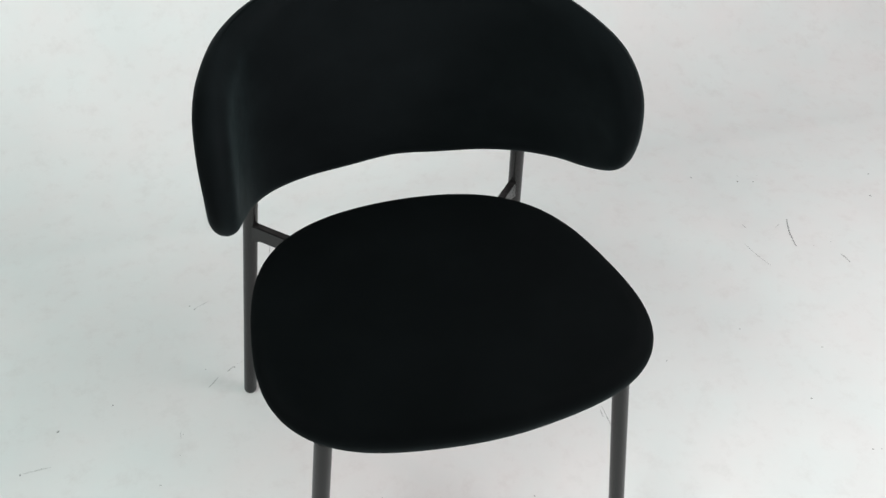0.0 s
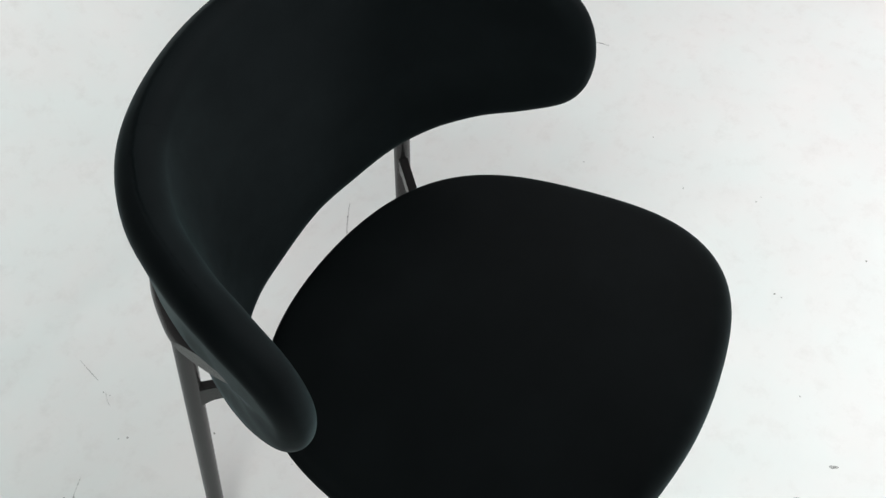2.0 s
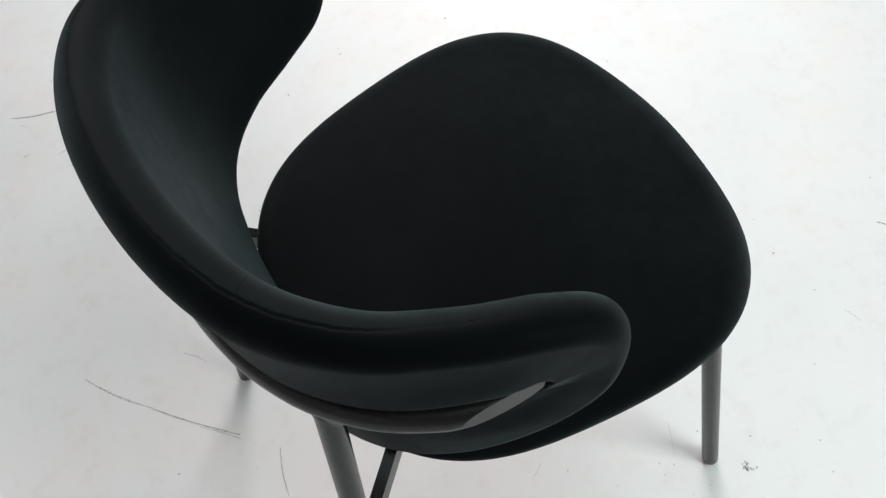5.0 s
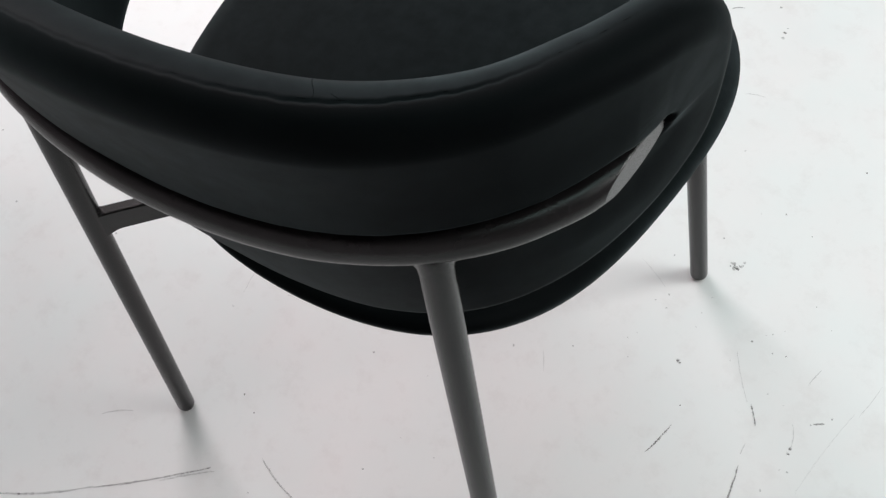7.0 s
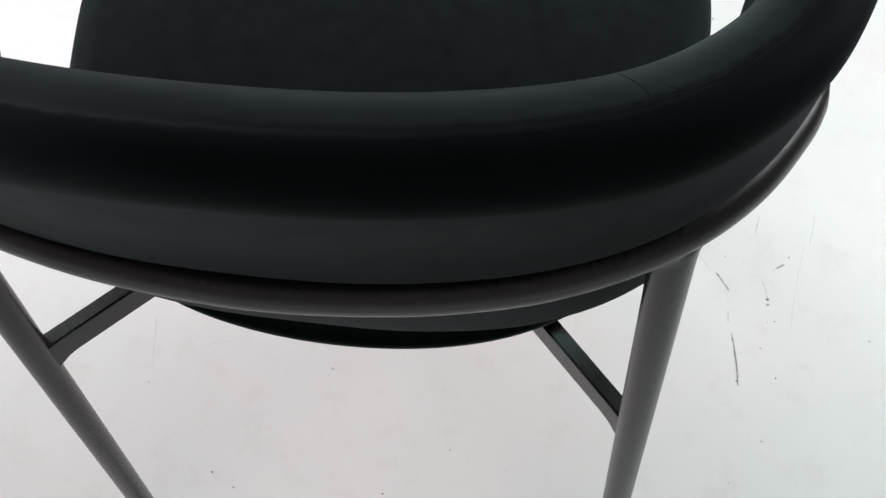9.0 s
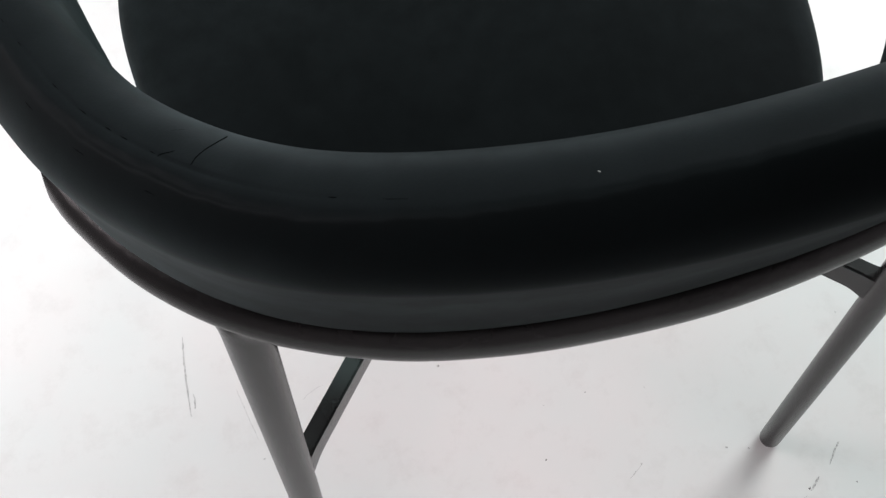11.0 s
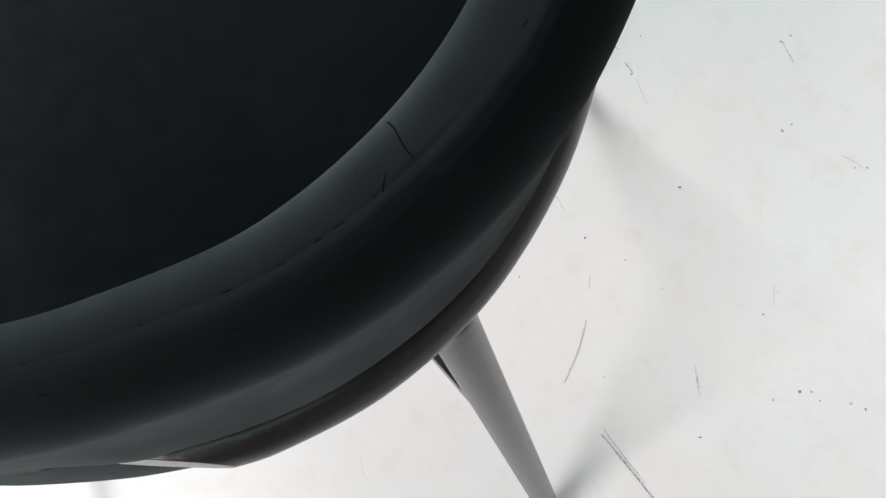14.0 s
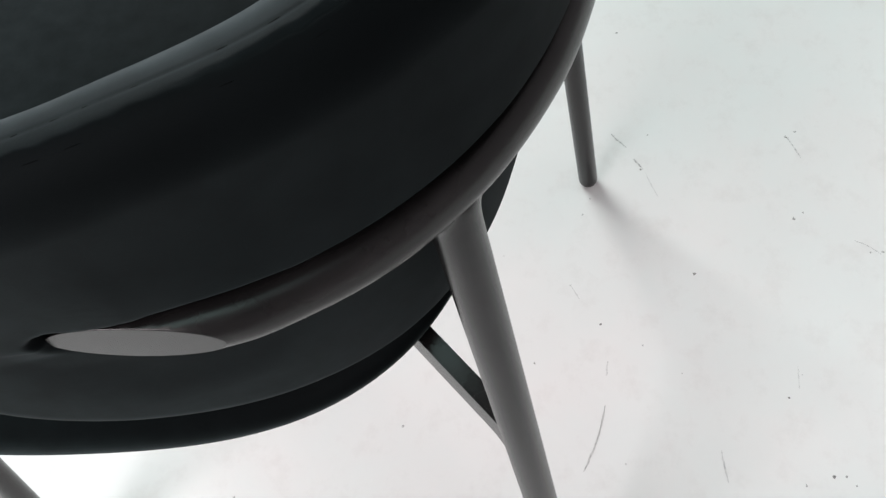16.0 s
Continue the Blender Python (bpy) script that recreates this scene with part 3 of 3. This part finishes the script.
# ---- marks on the floor ----
# scuffs on the floor: place, heading in degrees, length and bow in metres, width in mm, strength
SCUFFS = [(-0.301, 0.022, 76, 0.050, 0.0011, 2.1, 1.00),
          (-0.387, -0.065, 124, 0.029, 0.0003, 2.2, 1.00),
          (-0.401, 0.037, 96, 0.067, 0.0014, 2.1, 1.00),
          (-0.277, -0.085, 154, 0.008, 0.0001, 3.7, 1.00),
          (-0.437, -0.060, 105, 0.037, 0.0030, 1.1, 0.50),
          (-0.354, -0.106, 124, 0.070, -0.0010, 1.1, 0.40),
          (0.356, 0.063, 85, 0.018, 0.0008, 2.0, 0.70),
          (0.301, 0.096, 100, 0.066, -0.0004, 1.2, 0.30),
          (-0.479, -0.063, 80, 0.132, -0.0023, 1.5, 0.14),
          (0.337, 0.487, -145, 0.134, -0.0049, 2.7, 0.70),
          (0.223, 0.399, -139, 0.155, -0.0024, 2.5, 0.80),
          (0.076, 0.315, 164, 0.078, -0.0029, 2.2, 0.65),
          (0.327, 0.357, -143, 0.043, 0.0019, 1.8, 0.50),
          (-0.084, -0.705, -152, 0.020, 0.0018, 2.5, 0.90)]
SCUFFS += [(-0.182, -0.545, -166, 0.032, 0.0021, 1.9, 0.40),
          (-0.126, 0.002, 120, 0.030, 0.0005, 1.6, 0.30),
          (1.009, 0.422, -111, 0.100, -0.0050, 3.5, 1.00),
          (0.889, 0.376, -78, 0.082, -0.0031, 2.0, 0.70),
          (1.075, 0.311, -84, 0.031, 0.0013, 3.4, 0.90),
          (-0.316, 0.337, -136, 0.029, 0.0005, 2.2, 0.70),
          (-0.627, 0.223, 1, 0.045, 0.0000, 2.7, 0.40),
          (-0.148, 0.690, -103, 0.059, -0.0007, 1.6, 0.70),
          (-0.313, 0.549, -155, 0.037, -0.0007, 2.0, 0.50),
          (0.856, -0.690, -150, 0.039, 0.0034, 5.0, 1.00),
          (0.329, -0.445, -60, 0.015, -0.0002, 7.1, 0.90),
          (0.250, -0.413, -58, 0.011, 0.0004, 3.0, 0.70),
          (0.358, 0.031, 85, 0.097, -0.0017, 2.0, 0.60),
          (0.097, 0.449, 9, 0.034, -0.0002, 1.9, 0.50)]
SCUFFS += [(0.184, 0.373, 41, 0.073, -0.0011, 1.9, 0.50),
          (-0.281, 0.361, 37, 0.019, 0.0001, 2.9, 0.70),
          (-0.172, 0.621, 58, 0.033, 0.0021, 1.4, 0.50),
          (-0.097, 0.289, 31, 0.021, 0.0005, 1.0, 0.40),
          (-0.006, 0.531, -1, 0.026, -0.0000, 1.3, 0.30)]
SCUFFS += [(-0.394, -0.018, -90, 0.016, 0.0003, 1.2, 0.5),
           (-0.459, -0.094, -147, 0.014, 0.0002, 2.2, 0.8),
           (-0.432, -0.150, -103, 0.029, 0.0004, 1.2, 0.5),
           (-0.501, -0.153, -101, 0.053, -0.0008, 1.0, 0.4),
           (-0.190, -0.189, 152, 0.053, 0.0009, 0.9, 0.35),
           (-0.387, 0.230, 84, 0.017, 0.0003, 1.2, 0.5),
           (0.223, 0.094, -160, 0.028, 0.0021, 0.9, 0.3),
           (-0.250, 0.378, 24, 0.038, -0.0008, 1.6, 0.3),
           (-0.005, 0.327, -3, 0.017, 0.0001, 1.6, 0.5),
           (0.913, 0.472, -81, 0.014, 0.0002, 2.0, 0.6),
           (0.991, 0.453, 30, 0.020, -0.0004, 2.0, 0.4)]
# specks: place and size in mm
SPECKS = [(-0.212, -0.096, 1.5), (-0.205, -0.083, 1.8), (-0.272, -0.164, 1.5), (-0.345, -0.158, 2.3), (-0.374, -0.155, 2.3), (-0.390, -0.159, 1.9)
          , (-0.364, -0.181, 1.5), (-0.357, -0.175, 1.2), (-0.375, -0.193, 1.2), (-0.396, -0.246, 1.6), (-0.425, -0.223, 1.6), (-0.451, -0.088, 1.5)
          , (-0.457, -0.092, 1.9), (-0.462, -0.096, 2.3), (-0.470, -0.108, 2.3), (-0.432, 0.019, 2.9), (-0.442, -0.047, 3.7), (-0.442, -0.040, 2.9)
          , (-0.441, -0.016, 1.5), (-0.450, -0.018, 2.2), (-0.391, -0.100, 2.2), (-0.413, -0.095, 1.5), (-0.280, -0.248, 6.3), (-0.285, -0.254, 3.2)
          , (-0.289, -0.263, 3.2), (-0.274, -0.249, 2.4), (-0.449, 0.055, 2.1), (-0.520, -0.404, 2.6), (-0.375, -0.484, 2.6), (0.077, 0.107, 2.9)
          , (-0.006, 0.099, 1.4), (0.192, 0.247, 2.2)]
SPECKS += [(0.164, 0.261, 2.2), (-0.142, 0.203, 1.7), (-0.006, 0.247, 2.1), (-0.562, -0.006, 2.2), (-0.383, -0.624, 2.3), (-0.143, -0.737, 4.1)
          , (-0.171, -0.675, 5.0), (-0.170, -0.687, 5.0), (-0.170, -0.698, 3.0), (-0.003, -0.757, 2.6), (-0.116, -0.530, 2.4), (-0.248, -0.286, 2.6)
          , (-0.081, 0.003, 2.4), (0.888, 0.673, 4.3), (0.992, 0.628, 3.7), (1.053, 0.636, 2.2), (1.069, 0.800, 3.9), (1.487, 1.328, 3.8)
          , (1.334, 0.569, 3.9), (0.723, 0.183, 3.0), (0.536, 0.147, 3.4), (0.757, -0.016, 3.5), (0.858, 0.092, 2.5), (-0.327, 0.541, 3.6)
          , (-0.273, 0.364, 3.3), (-0.497, 0.332, 2.8), (-0.383, 0.230, 2.1), (0.795, -0.150, 3.4), (1.031, 0.368, 2.1), (1.078, 0.369, 2.8)
          , (-0.592, 0.298, 4.4), (0.811, -0.154, 3.5)]
SPECKS += [(0.602, -0.254, 3.2), (0.601, -0.267, 3.2), (0.424, -0.360, 3.0), (0.758, -0.371, 4.5), (-0.208, 0.542, 4.0), (-0.167, 0.911, 3.4)
          , (-0.128, 0.425, 2.9), (0.362, 0.509, 3.3), (-0.166, 0.623, 2.1), (0.830, -0.706, 3.7), (0.472, -0.563, 3.3), (-0.029, -0.524, 3.7)
          , (0.039, -0.542, 2.9), (0.208, 0.823, 4.4), (0.774, 0.850, 3.9), (0.108, 0.610, 3.0), (0.100, 0.557, 3.0), (0.096, 0.808, 3.2)
          , (-0.004, 0.408, 1.9), (-0.058, 0.319, 2.7), (-0.217, 0.553, 2.2), (-0.204, 0.295, 2.1), (-0.227, 0.303, 2.1), (-0.035, 0.366, 2.0)
          , (0.017, 0.519, 2.6), (0.111, 0.529, 2.6), (0.099, 0.569, 2.6), (0.168, -0.066, 2.6), (-0.326, 0.373, 1.5), (-0.106, 0.283, 2.0)
          , (0.108, 0.578, 2.0), (0.113, 0.625, 3.4)]
SPECKS += [(-0.167, 0.637, 2.9), (-0.336, 0.553, 3.1), (0.158, 0.453, 2.6)]
SPECKS += [(-0.332, -0.119, 1.5), (-0.306, -0.364, 2.0), (-0.350, -0.346, 1.8), (-0.212, -0.440, 2.5), (-0.202, -0.228, 2.2), (-0.211, -0.152, 2.0),
           (-0.223, -0.168, 2.0), (-0.229, -0.148, 1.5), (-0.275, -0.141, 2.0), (-0.274, -0.192, 1.5), (-0.218, -0.058, 1.8), (-0.276, -0.087, 3.2),
           (-0.149, -0.036, 1.5), (-0.305, -0.031, 1.6), (-0.276, -0.348, 1.6), (0.294, 0.151, 2.0), (-0.024, 0.188, 1.4), (-0.075, 0.188, 1.4),
           (-0.403, 0.064, 2.0), (-0.431, 0.134, 2.4), (-0.393, 0.187, 2.0), (0.102, 0.348, 1.8), (-0.010, 0.535, 1.6), (1.005, 0.649, 3.0),
           (1.030, 0.618, 4.0), (1.279, 0.491, 4.0), (-0.654, 0.221, 3.0), (-0.282, -0.251, 8.5), (-0.276, -0.255, 6.0), (-0.288, -0.256, 5.0)]


def scuff_material():
    m, nodes, links, b = material("dark_scuff", (0.13, 0.122, 0.115), 0.8)
    n = noise_node(nodes, links, 420.0, 3.0)
    r = ramp(nodes, links, n.outputs["Fac"], [(0.42, (0.0, 0.0, 0.0)), (0.58, (1.0, 1.0, 1.0))])
    at = nodes.new("ShaderNodeAttribute")
    at.attribute_name = "strength"
    mul = nodes.new("ShaderNodeMath")
    mul.operation = "MULTIPLY"
    lift = nodes.new("ShaderNodeMath")
    lift.operation = "MULTIPLY_ADD"
    lift.inputs[1].default_value, lift.inputs[2].default_value = 0.68, 0.3
    links.new(r.outputs["Color"], lift.inputs[0])
    links.new(lift.outputs[0], mul.inputs[0])
    links.new(at.outputs["Fac"], mul.inputs[1])
    links.new(mul.outputs[0], b.inputs["Alpha"])
    return m


def floor_marks():
    rnd = random.Random(7)
    verts, faces, force = [], [], []
    for x, y, turn, length, bow, width, strong in SCUFFS:
        c, s_ = math.cos(radians(turn)), math.sin(radians(turn))
        steps = max(6, int(length / 0.004))
        base = len(verts)
        for i in range(steps + 1):
            t = i / steps
            u = (t - 0.5) * length
            v = bow * (1 - (2 * t - 1) ** 2) + rnd.uniform(-0.0003, 0.0003)
            w = width * 0.00055 * (0.35 + 0.65 * math.sin(math.pi * min(1, max(0, t))) ** 0.4) * rnd.uniform(0.6, 1.15)
            for k in (-1, 1):
                a, b = u, v + k * w
                verts.append((x + a * c - b * s_, y + a * s_ + b * c, 0.0006))
                force.append(strong * 0.7)
        faces += [(base + 2 * i, base + 2 * i + 2, base + 2 * i + 3, base + 2 * i + 1) for i in range(steps)]
    for x, y, size in SPECKS:
        n, base, r = 9, len(verts), size * 0.0006
        flat, turn = rnd.uniform(0.5, 1.0), rnd.uniform(0, 6.28)
        for i in range(n):
            w = 2 * math.pi * i / n
            q = r * rnd.uniform(0.7, 1.3)
            a, b = q * math.cos(w), q * flat * math.sin(w)
            verts.append((x + a * math.cos(turn) - b * math.sin(turn), y + a * math.sin(turn) + b * math.cos(turn), 0.0005))
        shade = rnd.uniform(0.5, 0.9)
        force += [shade] * n
        faces.append(tuple(range(base, base + n)))
    me = bpy.data.meshes.new("floor_scuffs")
    me.from_pydata(verts, [], faces)
    me.attributes.new("strength", "FLOAT", "POINT").data.foreach_set("value", force)
    me.materials.append(scuff_material())
    return me


tagged(new("floor_scuffs", floor_marks()), "dark scuff lines and specks on the white floor", "scuffs", kind="stuff")
